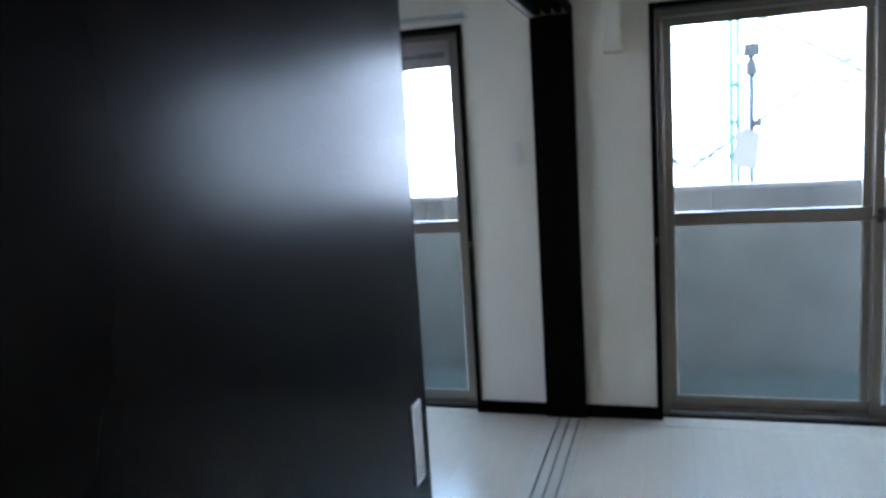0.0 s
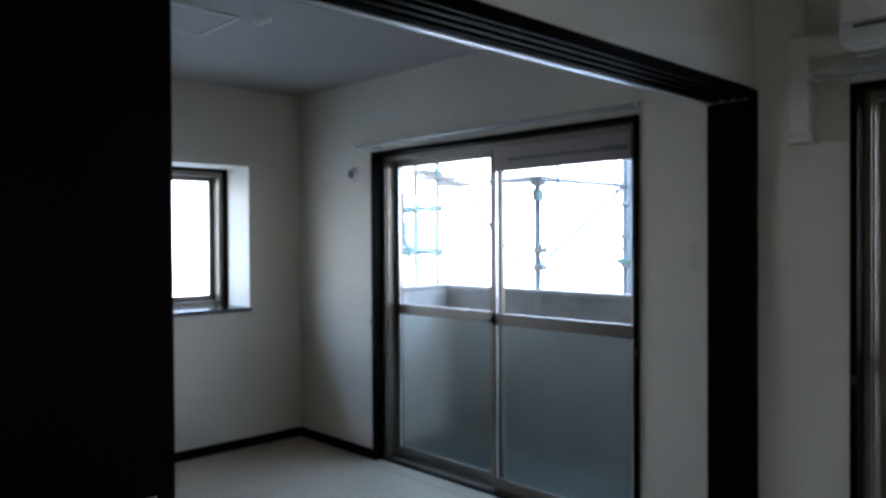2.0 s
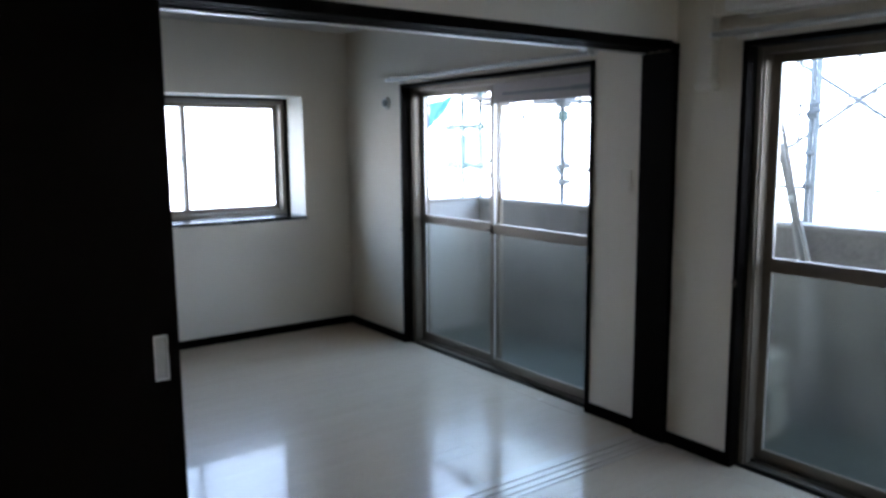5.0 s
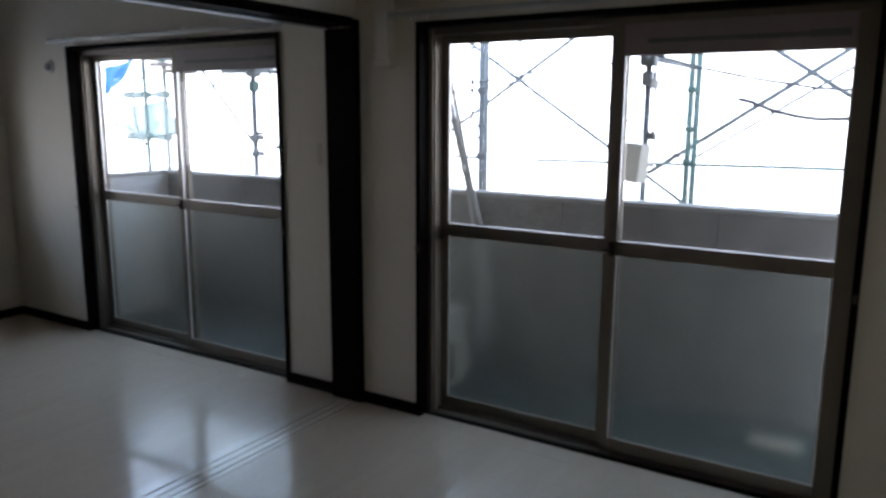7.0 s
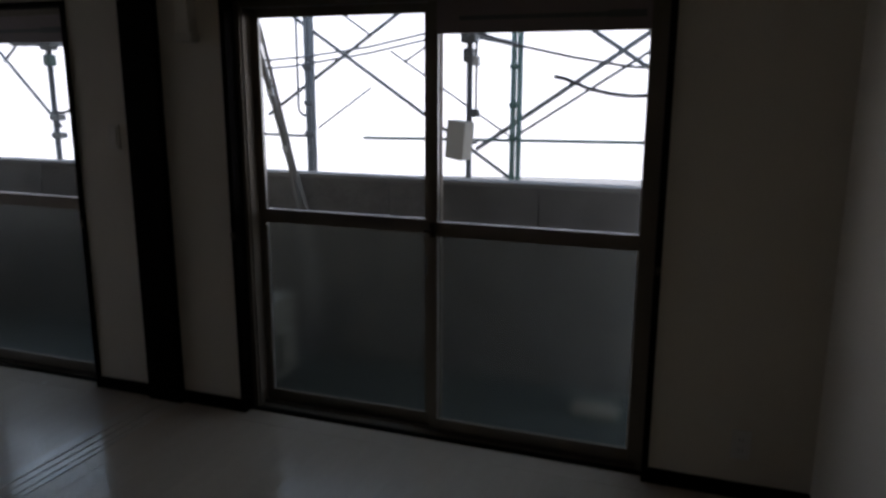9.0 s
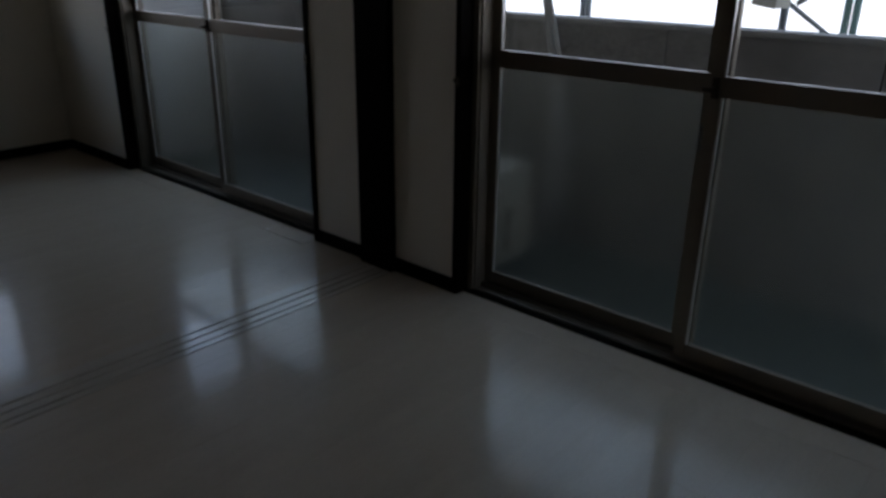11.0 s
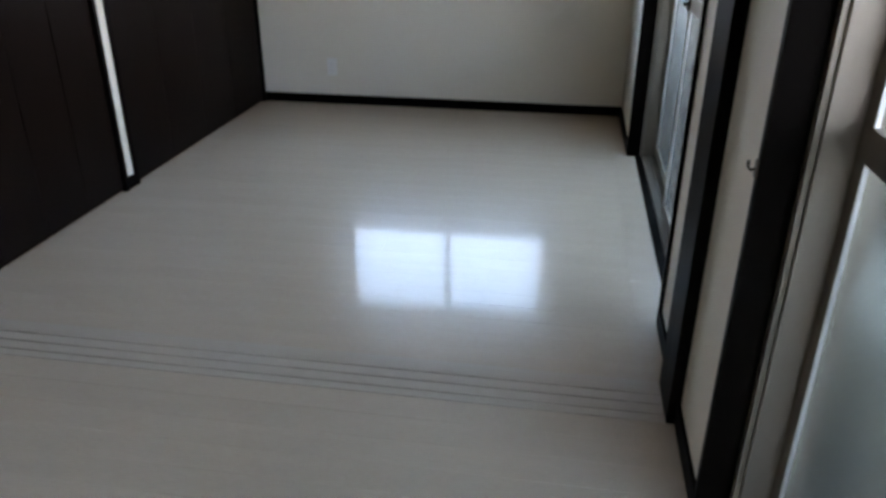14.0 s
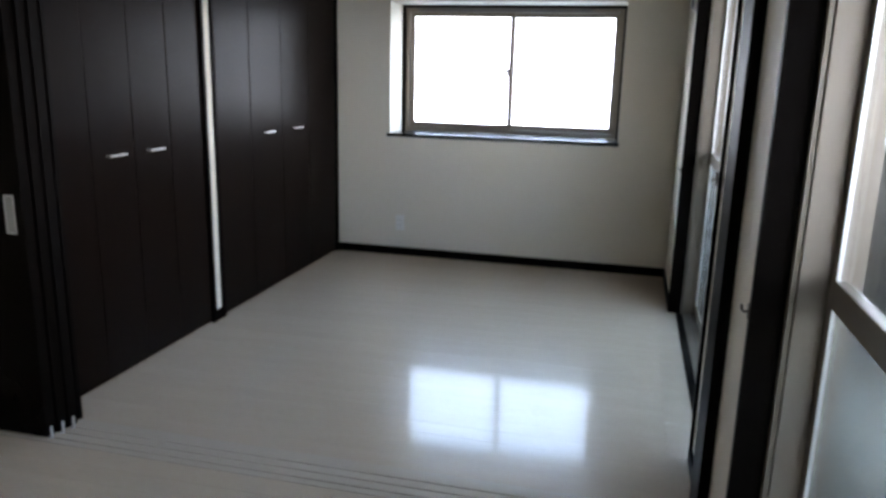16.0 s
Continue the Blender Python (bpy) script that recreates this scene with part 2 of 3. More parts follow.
part("threshold", lump((-0.193, TRACKS[0] - 0.004, OPEN_END, -0.035, -0.012, 0.003), (TRACKS[0] + 0.004, TRACKS[1] - 0.004, OPEN_END, -0.035, -0.012, 0.003),
                       (TRACKS[1] + 0.004, TRACKS[2] - 0.004, OPEN_END, -0.035, -0.012, 0.003), (TRACKS[2] + 0.004, 0.007, OPEN_END, -0.035, -0.012, 0.003), bevel=0.001), SILL, door, "pale threshold strip with three grooves")
# added steel strip: stands in for the window's gleam along the far fascia
part("highlight_strip", lump((-0.1855, -0.166, OPEN_END, -0.035, 1.968, 1.975), bevel=0.001), STEEL, door, "bright metal strip added as the window's reflection under the head")
part("pocket_lining", lump((-0.208, -0.186, OPEN_END, -2.424, 0, 1.972), bevel=0.003), DARK, door)


def sliding_door(x, lead, y_back, label):
    d = thing("sliding_door", label, "sliding door", group="stacked sliding doors")
    part("panel", lump((x - 0.022, x + 0.022, y_back, lead, 0.012, 1.99), bevel=0.002), DOOR, d)
    part("edge_strip", lump((x - 0.0225, x + 0.0225, lead + 0.0005, lead + 0.003, 0.012, 1.972), bevel=0.0008), DARK, d)
    bm = lump((x - 0.006, x + 0.006, lead - 0.03, lead + 0.006, -0.004, 0.05), bevel=0.002)
    part("floor_guide", bm, STEEL, d, "small bright metal guide")
    if x == TRACKS[2]:
        y, z = lead - 0.054, 0.888
        pull = part("pull_plate", lump((x + 0.022, x + 0.025, y - 0.022, y - 0.017, z - 0.072, z + 0.072), (x + 0.022, x + 0.025, y + 0.017, y + 0.022, z - 0.072, z + 0.072),
                                       (x + 0.022, x + 0.025, y - 0.017, y + 0.017, z + 0.066, z + 0.072), (x + 0.022, x + 0.025, y - 0.017, y + 0.017, z - 0.072, z - 0.066), bevel=0.0008), STEEL, d, "brushed steel recessed pull")
        part("pull_recess", lump((x + 0.0215, x + 0.0228, y - 0.017, y + 0.017, z - 0.066, z + 0.066)), PULL, pull)
    return d


sliding_door(TRACKS[2], STACK, -3.35, "dark veneer sliding door with steel pull, pushed open")
sliding_door(TRACKS[1], STACK + 0.012, -3.35, "dark veneer sliding door, stacked behind another")
sliding_door(TRACKS[0], STACK + 0.02, -3.35, "dark veneer sliding door, stacked at the back")


# ---- sliding balcony windows ----
def sash(win, x0, x1, y, top, vent):
    """One sliding sash: two stiles, three rails, a clear pane above and a frosted one below."""
    t, st, lo, m0, m1 = 0.014, 0.04, 0.08, 0.938, 1.004
    s = part("sash", lump((x0, x0 + st, y - t, y + t, 0.028, top), (x1 - st, x1, y - t, y + t, 0.028, top), bevel=0.003), ALU, win)
    part("bottom_rail", lump((x0 + st, x1 - st, y - t + 0.002, y + t - 0.002, 0.028, lo), bevel=0.002), ALU, s)
    part("middle_rail", lump((x0 + st, x1 - st, y - t - 0.001, y + t + 0.001, m0, m1), bevel=0.003), ALU, s)
    g1 = top - 0.045
    if vent:
        g1 = top - 0.135
        part("vent_panel", lump((x0 + st, x1 - st, y - t - 0.008, y + t - 0.002, g1, top - 0.004), bevel=0.004), SHUTTER, s, "beige ventilator strip")
        part("vent_slot", lump((x0 + st + 0.1, x1 - st - 0.02, y - t - 0.014, y - t - 0.0085, g1 + 0.05, g1 + 0.068), (x1 - st - 0.16, x1 - st - 0.02, y - t - 0.016, y - t - 0.0145, g1 + 0.046, g1 + 0.074), bevel=0.001), GREYPLASTIC, s, "dark vent slider")
    else:
        part("top_rail", lump((x0 + st, x1 - st, y - t + 0.002, y + t - 0.002, g1, top), bevel=0.002), ALU, s)
    upper = part("glass_pane", lump((x0 + st - 0.004, x1 - st + 0.004, y - 0.003, y + 0.003, m1 - 0.004, g1 + 0.004)), CLEAR, s, "clear glass pane")
    lower = part("glass_pane", lump((x0 + st - 0.004, x1 - st + 0.004, y - 0.003, y + 0.003, lo - 0.004, m0 + 0.004)), FROST, s, "frosted glass pane")
    upper.visible_shadow = lower.visible_shadow = False
    if vent:
        lock = part("crescent_lock", lump((x0 + 0.010, x0 + 0.032, y - t - 0.012, y - t, 0.935, 1.0), bevel=0.004), BRASS, s, "dark crescent lock")
        part("lock_lever", lump((x0 + 0.012, x0 + 0.024, y - t - 0.03, y - t - 0.010, 0.955, 0.972), (x0 - 0.012, x0 + 0.024, y - t - 0.03, y - t - 0.022, 0.957, 0.970), bevel=0.003), BRASS, lock)
    else:
        part("meeting_stile", lump((x1 - 0.078, x1 - st - 0.001, y - t + 0.001, y + t - 0.001, 0.081, m0 - 0.001), (x1 - 0.078, x1 - st - 0.001, y - t + 0.001, y + t - 0.001, m1 + 0.001, g1 - 0.001), bevel=0.002), ALU, s)
        part("pull_handle", lump((x1 - 0.074, x1 - 0.063, y - t - 0.010, y - t, 0.75, 0.84), bevel=0.003), GREYPLASTIC, s, "dark finger pull")
    for sx in (x0 + st, x1 - st - 0.006):
        part("gasket", lump((sx, sx + 0.006, y - t + 0.001, y - 0.004, m1, g1), (sx, sx + 0.006, y - t + 0.001, y - 0.004, lo, m0)), STEEL, s, "pale glazing bead")
    return s


def balcony_window(name, span, label):
    x0, x1 = span
    w = thing(name, label, "window", kind="structure")
    c, d = 0.026, 0.075
    for a, b in ((x0, x0 + c), (x1 - c, x1)):
        part("casing", lump((a, b, -0.012, d, 0, WIN_TOP), bevel=0.003), DARK, w, "dark-stained wooden casing")
    part("casing", lump((x0 + c, x1 - c, -0.012, d, WIN_TOP - c, WIN_TOP), bevel=0.003), DARK, w, "dark-stained wooden casing")
    part("casing", lump((x0 + c, x1 - c, 0.036, d, -0.03, 0.006), bevel=0.003), DARK, w, "dark-stained wooden sill")
    f0, f1, ft = x0 + c, x1 - c, WIN_TOP - c
    for a, b in ((x0 + 0.002, f0 + 0.034), (f1 - 0.034, x1 - 0.002)):
        part("outer_frame", lump((a, b, d + 0.001, 0.21, -0.05, ft + 0.02), bevel=0.002), ALU, w)
        mid = (a + b) / 2
        part("frame_rib", lump((mid - 0.012 if a < 0.5 * (x0 + x1) else mid - 0.02, mid + 0.02 if a < 0.5 * (x0 + x1) else mid + 0.012, d - 0.012, d + 0.001, 0.006, ft), bevel=0.002), ALU, w)
    part("outer_frame", lump((f0 + 0.034, f1 - 0.034, d + 0.001, 0.21, ft - 0.03, ft + 0.02), bevel=0.002), ALU, w)
    part("outer_frame", lump((f0 + 0.034, f1 - 0.034, d + 0.001, 0.21, -0.05, 0.012), (f0 + 0.034, f1 - 0.034, 0.115, 0.122, 0.012, 0.026), (f0 + 0.034, f1 - 0.034, 0.165, 0.172, 0.012, 0.026)), ALU, w)
    mid = (x0 + x1) / 2 - (0.012 if x0 < 0 else 0.0)
    sash(w, f0 + 0.03, mid + 0.02, 0.155, ft - 0.026, False)
    sash(w, mid - 0.022, f1 - 0.03, 0.108, ft - 0.026, True)
    return w


balcony_window("window_1", W1, "closed two-leaf sliding balcony window, bronze frame, frosted below")
balcony_window("window_2", W2, "closed two-leaf sliding balcony window with ventilator strip, frosted below")

# ---- small window in its recess ----
win = thing("window_3", "small two-leaf sliding window with dark sill, in a recess", "window", kind="structure")
y0, y1, z0, z1 = SW
part("sill_board", lump((-3.66, WEST + 0.016, y0 - 0.02, y1 + 0.01, z0 - 0.012, z0 + 0.014), bevel=0.003), TRACKDARK, win, "glossy dark wooden sill")
XF = -3.68
for a, b in ((y0, y0 + 0.02), (y1 - 0.02, y1)):
    part("casing", lump((XF - 0.02, XF + 0.05, a, b, z0 + 0.014, z1), bevel=0.002), DARK, win)
part("casing", lump((XF - 0.02, XF + 0.05, y0 + 0.02, y1 - 0.02, z1 - 0.02, z1), bevel=0.002), DARK, win)
for a, b in ((y0 + 0.02, y0 + 0.055), (y1 - 0.055, y1 - 0.02)):
    part("outer_frame", lump((XF - 0.12, XF + 0.02, a, b, z0 + 0.014, z1 - 0.02), bevel=0.002), ALU, win)
part("outer_frame", lump((XF - 0.12, XF + 0.02, y0 + 0.055, y1 - 0.055, z1 - 0.05, z1 - 0.02), bevel=0.002), ALU, win)
part("outer_frame", lump((XF - 0.12, XF + 0.02, y0 + 0.055, y1 - 0.055, z0 + 0.014, z0 + 0.045), bevel=0.002), ALU, win)
ym = -1.26
for a, b, x in ((y0 + 0.05, ym + 0.018, XF - 0.03), (ym - 0.018, y1 - 0.05, XF - 0.075)):
    s = part("sash", lump((x - 0.013, x + 0.013, a, a + 0.036, z0 + 0.045, z1 - 0.05), (x - 0.013, x + 0.013, b - 0.036, b, z0 + 0.045, z1 - 0.05),
                          (x - 0.012, x + 0.012, a + 0.036, b - 0.036, z0 + 0.045, z0 + 0.085), (x - 0.012, x + 0.012, a + 0.036, b - 0.036, z1 - 0.085, z1 - 0.05), bevel=0.002), ALU, win)
    g = part("glass_pane", lump((x - 0.003, x + 0.003, a + 0.032, b - 0.032, z0 + 0.081, z1 - 0.081)), CLEAR, s, "clear glass pane")
    g.visible_shadow = False
part("crescent_lock", lump((XF - 0.018, XF + 0.012, ym - 0.03, ym - 0.01, 1.40, 1.46), (XF - 0.01, XF + 0.006, ym - 0.05, ym - 0.03, 1.43, 1.455), bevel=0.004), GREYPLASTIC, win, "dark crescent lock")
part("vent_bar", lump((XF + 0.02, XF + 0.026, y0 + 0.12, y1 - 0.25, z1 - 0.045, z1 - 0.03), bevel=0.001), GREYPLASTIC, win)


# ---- closets with folding doors ----
def closet(x0, x1, edges, label):
    """x0 > x1; a dark frame with four folding leaves."""
    c = thing("closet", label, "closet", group="built-in closets")
    part("frame_post", lump((x0 - 0.03, x0, CLOSET - 0.09, CLOSET + 0.012, 0, 2.22), bevel=0.003), DARK, c)
    part("frame_post", lump((x1, x1 + 0.03, CLOSET - 0.09, CLOSET + 0.012, 0, 2.22), bevel=0.003), DARK, c)
    part("frame_head", lump((x1 + 0.03, x0 - 0.03, CLOSET - 0.09, CLOSET + 0.012, 2.19, 2.22), bevel=0.003), DARK, c)
    for i, (a, b) in enumerate(zip(edges, edges[1:])):
        leaf = part("folding_leaf", lump((b + 0.0015, a - 0.0015, CLOSET - 0.03, CLOSET - 0.002, 0.012, 2.185), bevel=0.003), LEAF, c)
        if i in (1, 2):
            xm, z = (a + b) / 2, 1.03
            bm = lump((xm - 0.058, xm + 0.058, CLOSET + 0.018, CLOSET + 0.026, z - 0.004, z + 0.004), (xm - 0.05, xm - 0.042, CLOSET - 0.002, CLOSET + 0.02, z - 0.0035, z + 0.0035), (xm + 0.042, xm + 0.05, CLOSET - 0.002, CLOSET + 0.02, z - 0.0035, z + 0.0035), bevel=0.0015)
            part("bar_handle", bm, STEEL, leaf, "short brushed steel bar handle")


closet(-0.21, -1.455, [-0.245, -0.545, -0.836, -1.125, -1.42], "closed dark veneer folding-door closet beside the sliding doors")
closet(-1.526, -3.318, [-1.56, -1.955, -2.375, -2.80, -3.285], "closed dark veneer folding-door closet in the room corner")


# ---- fittings on the walls ----
def curtain_rail(x0, x1):
    r = thing("curtain_rail", "thin grey metal double curtain rail over the window", "curtain rail", group="curtain rails")
    for y in (-0.05, -0.095):
        part("rail", lump((x0, x1, y - 0.008, y + 0.008, 2.0, 2.018), bevel=0.003), PULL, r)
        part("end_cap", lump((x0 - 0.012, x0 + 0.004, y - 0.011, y + 0.011, 1.996, 2.022), bevel=0.003), WHITE, r)
        part("end_cap", lump((x1 - 0.004, x1 + 0.012, y - 0.011, y + 0.011, 1.996, 2.022), bevel=0.003), WHITE, r)
    for k in range(4):
        x = x0 + 0.06 + k * (x1 - x0 - 0.12) / 3
        part("bracket", lump((x - 0.012, x + 0.012, -0.105, 0, 2.018, 2.026), (x - 0.012, x + 0.012, -0.006, 0, 2.0, 2.045), bevel=0.002), WHITE, r)
    for k in range(5):
        x = x0 + 0.10 + 0.022 * k
        part("runner", lump((x - 0.004, x + 0.004, -0.056, -0.044, 1.982, 2.0), bevel=0.002), WHITE, r)


curtain_rail(-2.53, -0.49)
curtain_rail(0.25, 2.40)


def curtain_hook(x, z):
    h = thing("curtain_hook", "small dark bronze tieback hook on the casing", "hook", group="curtain tieback hooks", at=(x, -0.012, z))
    part("base_plate", lump((-0.010, 0.010, -0.004, 0.0, -0.018, 0.018), bevel=0.0015), BRASS, h)
    bm = bmesh.new()
    tube(bm, [(0, -0.002, 0), (0, -0.013, -0.002), (0, -0.018, 0.004), (0, -0.019, 0.016)], 0.003, 8)
    part("hook_arm", bm, BRASS, h)


for hx in (W1[0] + 0.012, W1[1] - 0.012, W2[0] + 0.012, W2[1] - 0.012):
    curtain_hook(hx, 0.89)


def wall_plate(name, place, turn, label, category, kind_of):
    plate = IVORY if kind_of == "switch" else WHITE
    p = thing(name, label, category, at=place)
    p.rotation_euler = (0, 0, turn)
    part("cover_plate", lump((-0.035, 0.035, -0.008, 0, -0.06, 0.06), bevel=0.003), plate, p)
    if kind_of == "switch":
        part("rocker", lump((-0.02, 0.02, -0.012, -0.008, -0.045, 0.045), bevel=0.002), IVORY, p)
    else:
        for z in (-0.022, 0.022):
            face = part("socket_face", lump((-0.018, 0.018, -0.0095, -0.008, z - 0.017, z + 0.017), bevel=0.001), WHITE, p)
            for sx in (-0.007, 0.007):
                part("slot", lump((sx - 0.001, sx + 0.001, -0.0102, -0.0094, z - 0.006, z + 0.006)), GREYPLASTIC, face)


wall_plate("wall_socket", (WEST, -2.03, 0.262), radians(90), "white double wall socket on the papered wall", "socket", "socket")
wall_plate("wall_socket", (2.64, 0, 0.225), 0, "white wall socket low beside the window", "socket", "socket")
wall_plate("light_switch", (-0.30, 0, 1.335), 0, "white light switch plate beside the door frame", "switch", "switch")

# round vent knob above the window's corner
knob = thing("air_vent", "small round grey-white vent cap on wall", "vent", at=(-2.68, 0, 1.852))
bm = bmesh.new()
bmesh.ops.create_cone(bm, cap_ends=True, segments=32, radius1=0.048, radius2=0.04, depth=0.02, matrix=pose(0, -0.01, 0, 90))
part("flange", bm, WHITE, knob)
bm = bmesh.new()
bmesh.ops.create_cone(bm, cap_ends=True, segments=28, radius1=0.028, radius2=0.025, depth=0.012, matrix=pose(0, -0.026, 0, 90))
part("cap", bm, GREYPLASTIC, knob)

# ceiling hatch and lamp socket
hatch = thing("ceiling_hatch", "square white ceiling access hatch with pale rim", "hatch", at=(-2.03, -1.47, CEIL))
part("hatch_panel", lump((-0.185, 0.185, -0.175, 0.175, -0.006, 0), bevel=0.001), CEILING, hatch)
for a in ((-0.2, -0.188, -0.19, 0.19), (0.188, 0.2, -0.19, 0.19), (-0.188, 0.188, -0.19, -0.178), (-0.188, 0.188, 0.178, 0.19)):
    part("rim", lump((*a, -0.011, 0), bevel=0.002), WHITE, hatch)
rose = thing("ceiling_rose", "small round white lamp socket on the ceiling", "lamp socket", at=(-1.80, -1.19, CEIL))
bm = bmesh.new()
bmesh.ops.create_cone(bm, cap_ends=True, segments=32, radius1=0.034, radius2=0.05, depth=0.022, matrix=pose(0, 0, -0.011))
part("socket_body", bm, WHITE, rose)
for a in (-0.032, 0.012):
    part("contact_slot", lump((-0.006, 0.006, a, a + 0.02, -0.024, -0.021)), GREYPLASTIC, rose)

# air conditioner over the window, with its pipe cover
ac = thing("air_conditioner", "white wall-mounted air conditioner above the balcony window", "air conditioner", at=(0.372, 0, 2.062))
part("back_plate", lump((0.004, 0.79, -0.03, 0, 0.01, 0.27), bevel=0.004), WHITE, ac)
part("body", lump((0, 0.80, -0.20, -0.03, 0.02, 0.28), bevel=0.018), WHITE, ac)
part("front_panel", lump((0.012, 0.788, -0.215, -0.2, 0.085, 0.272), bevel=0.006), WHITE, ac)
part("louvre", lump((0.06, 0.74, -0.212, -0.2, 0.04, 0.068), bevel=0.004), WHITE, ac)
part("louvre", lump((0.06, 0.74, -0.16, -0.10, 0.012, 0.02), bevel=0.003), WHITE, ac)
part("air_slot", lump((0.05, 0.75, -0.205, -0.199, 0.07, 0.082), bevel=0.001), GREYPLASTIC, ac, "dark air slot")
duct = thing("pipe_cover", "white plastic pipe cover running to the air conditioner", "pipe cover")
part("vertical_run", lump((0.155, 0.225, -0.065, 0, 1.80, 2.10), bevel=0.008), IVORY, duct)
part("elbow", lump((0.148, 0.235, -0.07, 0, 2.09, 2.175), bevel=0.012), IVORY, duct)
part("horizontal_run", lump((0.23, 0.375, -0.065, 0, 2.098, 2.165), bevel=0.008), IVORY, duct)
part("upper_run", lump((0.185, 0.20, -0.018, 0, 2.172, CEIL), bevel=0.004), IVORY, duct)
part("wall_cap", lump((0.145, 0.235, -0.072, 0, 1.77, 1.81), bevel=0.01), IVORY, duct)

# ---- balcony ----
structure("balcony_floor", lump((-3.08, 4.3, 0.2, 1.34, -0.30, -0.10)), BALCONY, "green-grey coated balcony floor", "floor")
structure("balcony_ceiling", lump((-3.08, 4.3, 0.2, 1.50, 2.20, 2.40)), PAINTED, "pale painted slab over the balcony", "ceiling")
par = thing("balcony_parapet", "grey concrete balcony parapet with formwork joints", "parapet", kind="structure")
for k in range(8):
    a = -2.93 + k * 0.9
    part("panel", lump((a + 0.002, a + 0.898, 1.09, 1.21, -0.10, 1.035), bevel=0.003), CONCRETE, par)
part("panel", lump((-3.07, -2.93, 0.2, 1.21, -0.10, 1.035), bevel=0.003), PAINTED, par)
part("core", lump((-2.92, 4.26, 1.13, 1.19, -0.10, 1.03)), CONCRETE, par)
part("coping", lump((-3.08, 4.3, 1.08, 1.22, 1.035, 1.062), bevel=0.006), COPING, par)
part("coping", lump((-3.08, -2.92, 0.2, 1.08, 1.035, 1.062), bevel=0.006), COPING, par)

hose = thing("drain_hose", "grey plastic hose leaning on the balcony parapet", "hose")
bm = bmesh.new()
tube(bm, [(-0.30, 1.02, 2.30), (-0.20, 1.02, 2.0), (-0.10, 1.02, 1.68), (-0.02, 1.02, 1.40), (0.06, 1.02, 1.10), (0.12, 1.01, 0.85), (0.18, 0.98, 0.5), (0.20, 0.92, 0.1), (0.12, 0.85, -0.07)], 0.02, 12)
part("hose_body", bm, HOSE, hose)
bm = bmesh.new()
tube(bm, [(-0.20, 1.0, 2.30), (-0.10, 1.0, 1.9), (0.0, 1.0, 1.5), (0.09, 1.0, 1.12), (0.17, 1.0, 0.85), (0.24, 0.98, 0.5), (0.27, 0.92, 0.1), (0.20, 0.85, -0.08)], 0.012, 10)
part("thin_hose", bm, HOSE, hose)
for p in ((-0.06, 1.02, 1.54), (0.03, 1.02, 1.21)):
    bm = bmesh.new()
    tube(bm, [(p[0] - 0.006, p[1], p[2] + 0.02), (p[0] + 0.006, p[1], p[2] - 0.02)], 0.025, 12)
    part("clamp", bm, STEEL, hose)

# outdoor unit of the air conditioner on the balcony
unit = thing("outdoor_unit", "cream sheet-metal outdoor unit standing on the balcony", "outdoor unit", at=(-0.15, 0.56, -0.10))
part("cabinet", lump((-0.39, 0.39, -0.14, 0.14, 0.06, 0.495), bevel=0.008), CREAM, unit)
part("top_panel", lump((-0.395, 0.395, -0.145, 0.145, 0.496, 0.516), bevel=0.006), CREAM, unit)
for fx in (-0.28, 0.28):
    part("foot", lump((fx - 0.04, fx + 0.04, -0.17, 0.17, 0, 0.059), bevel=0.006), GREYPLASTIC, unit)
for k in range(7):
    bm = bmesh.new()
    tube(bm, [(-0.1 + 0.03 * (k + 1) * math.cos(a), 0.146, 0.3 + 0.03 * (k + 1) * math.sin(a)) for a in (math.tau * q / 24 for q in range(25))], 0.003, 6)
    part("grille_ring", bm, GREYPLASTIC, unit)
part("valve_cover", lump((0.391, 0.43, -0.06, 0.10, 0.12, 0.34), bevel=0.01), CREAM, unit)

# bright haze all round, far away
haze_m = bpy.data.materials.new("bright_haze")
haze_m.use_nodes = True
hb = haze_m.node_tree.nodes["Principled BSDF"]
hb.inputs["Base Color"].default_value = (0.6, 0.62, 0.64, 1)
hn, hl = haze_m.node_tree.nodes, haze_m.node_tree.links
where, axes, height, blend = hn.new("ShaderNodeNewGeometry"), hn.new("ShaderNodeSeparateXYZ"), hn.new("ShaderNodeMapRange"), hn.new("ShaderNodeMix")
blend.data_type = "RGBA"
height.inputs["From Min"].default_value, height.inputs["From Max"].default_value = 6.0, 34.0
blend.inputs[6].default_value = (0.84, 0.90, 1.0, 1)  # pale at the horizon
blend.inputs[7].default_value = (0.38, 0.62, 1.0, 1)  # bluer overhead
hl.new(where.outputs["Position"], axes.inputs[0])
hl.new(axes.outputs["Z"], height.inputs["Value"])
hl.new(height.outputs[0], blend.inputs[0])
hl.new(blend.outputs[2], hb.inputs["Emission Color"])
hb.inputs["Emission Strength"].default_value = HAZE
bm = bmesh.new()
bmesh.ops.create_cone(bm, cap_ends=False, segments=64, radius1=62, radius2=62, depth=110, matrix=Matrix.Translation((0, 0, 49)))
structure("backdrop", bm, haze_m, "bright overcast haze in the distance", "sky")

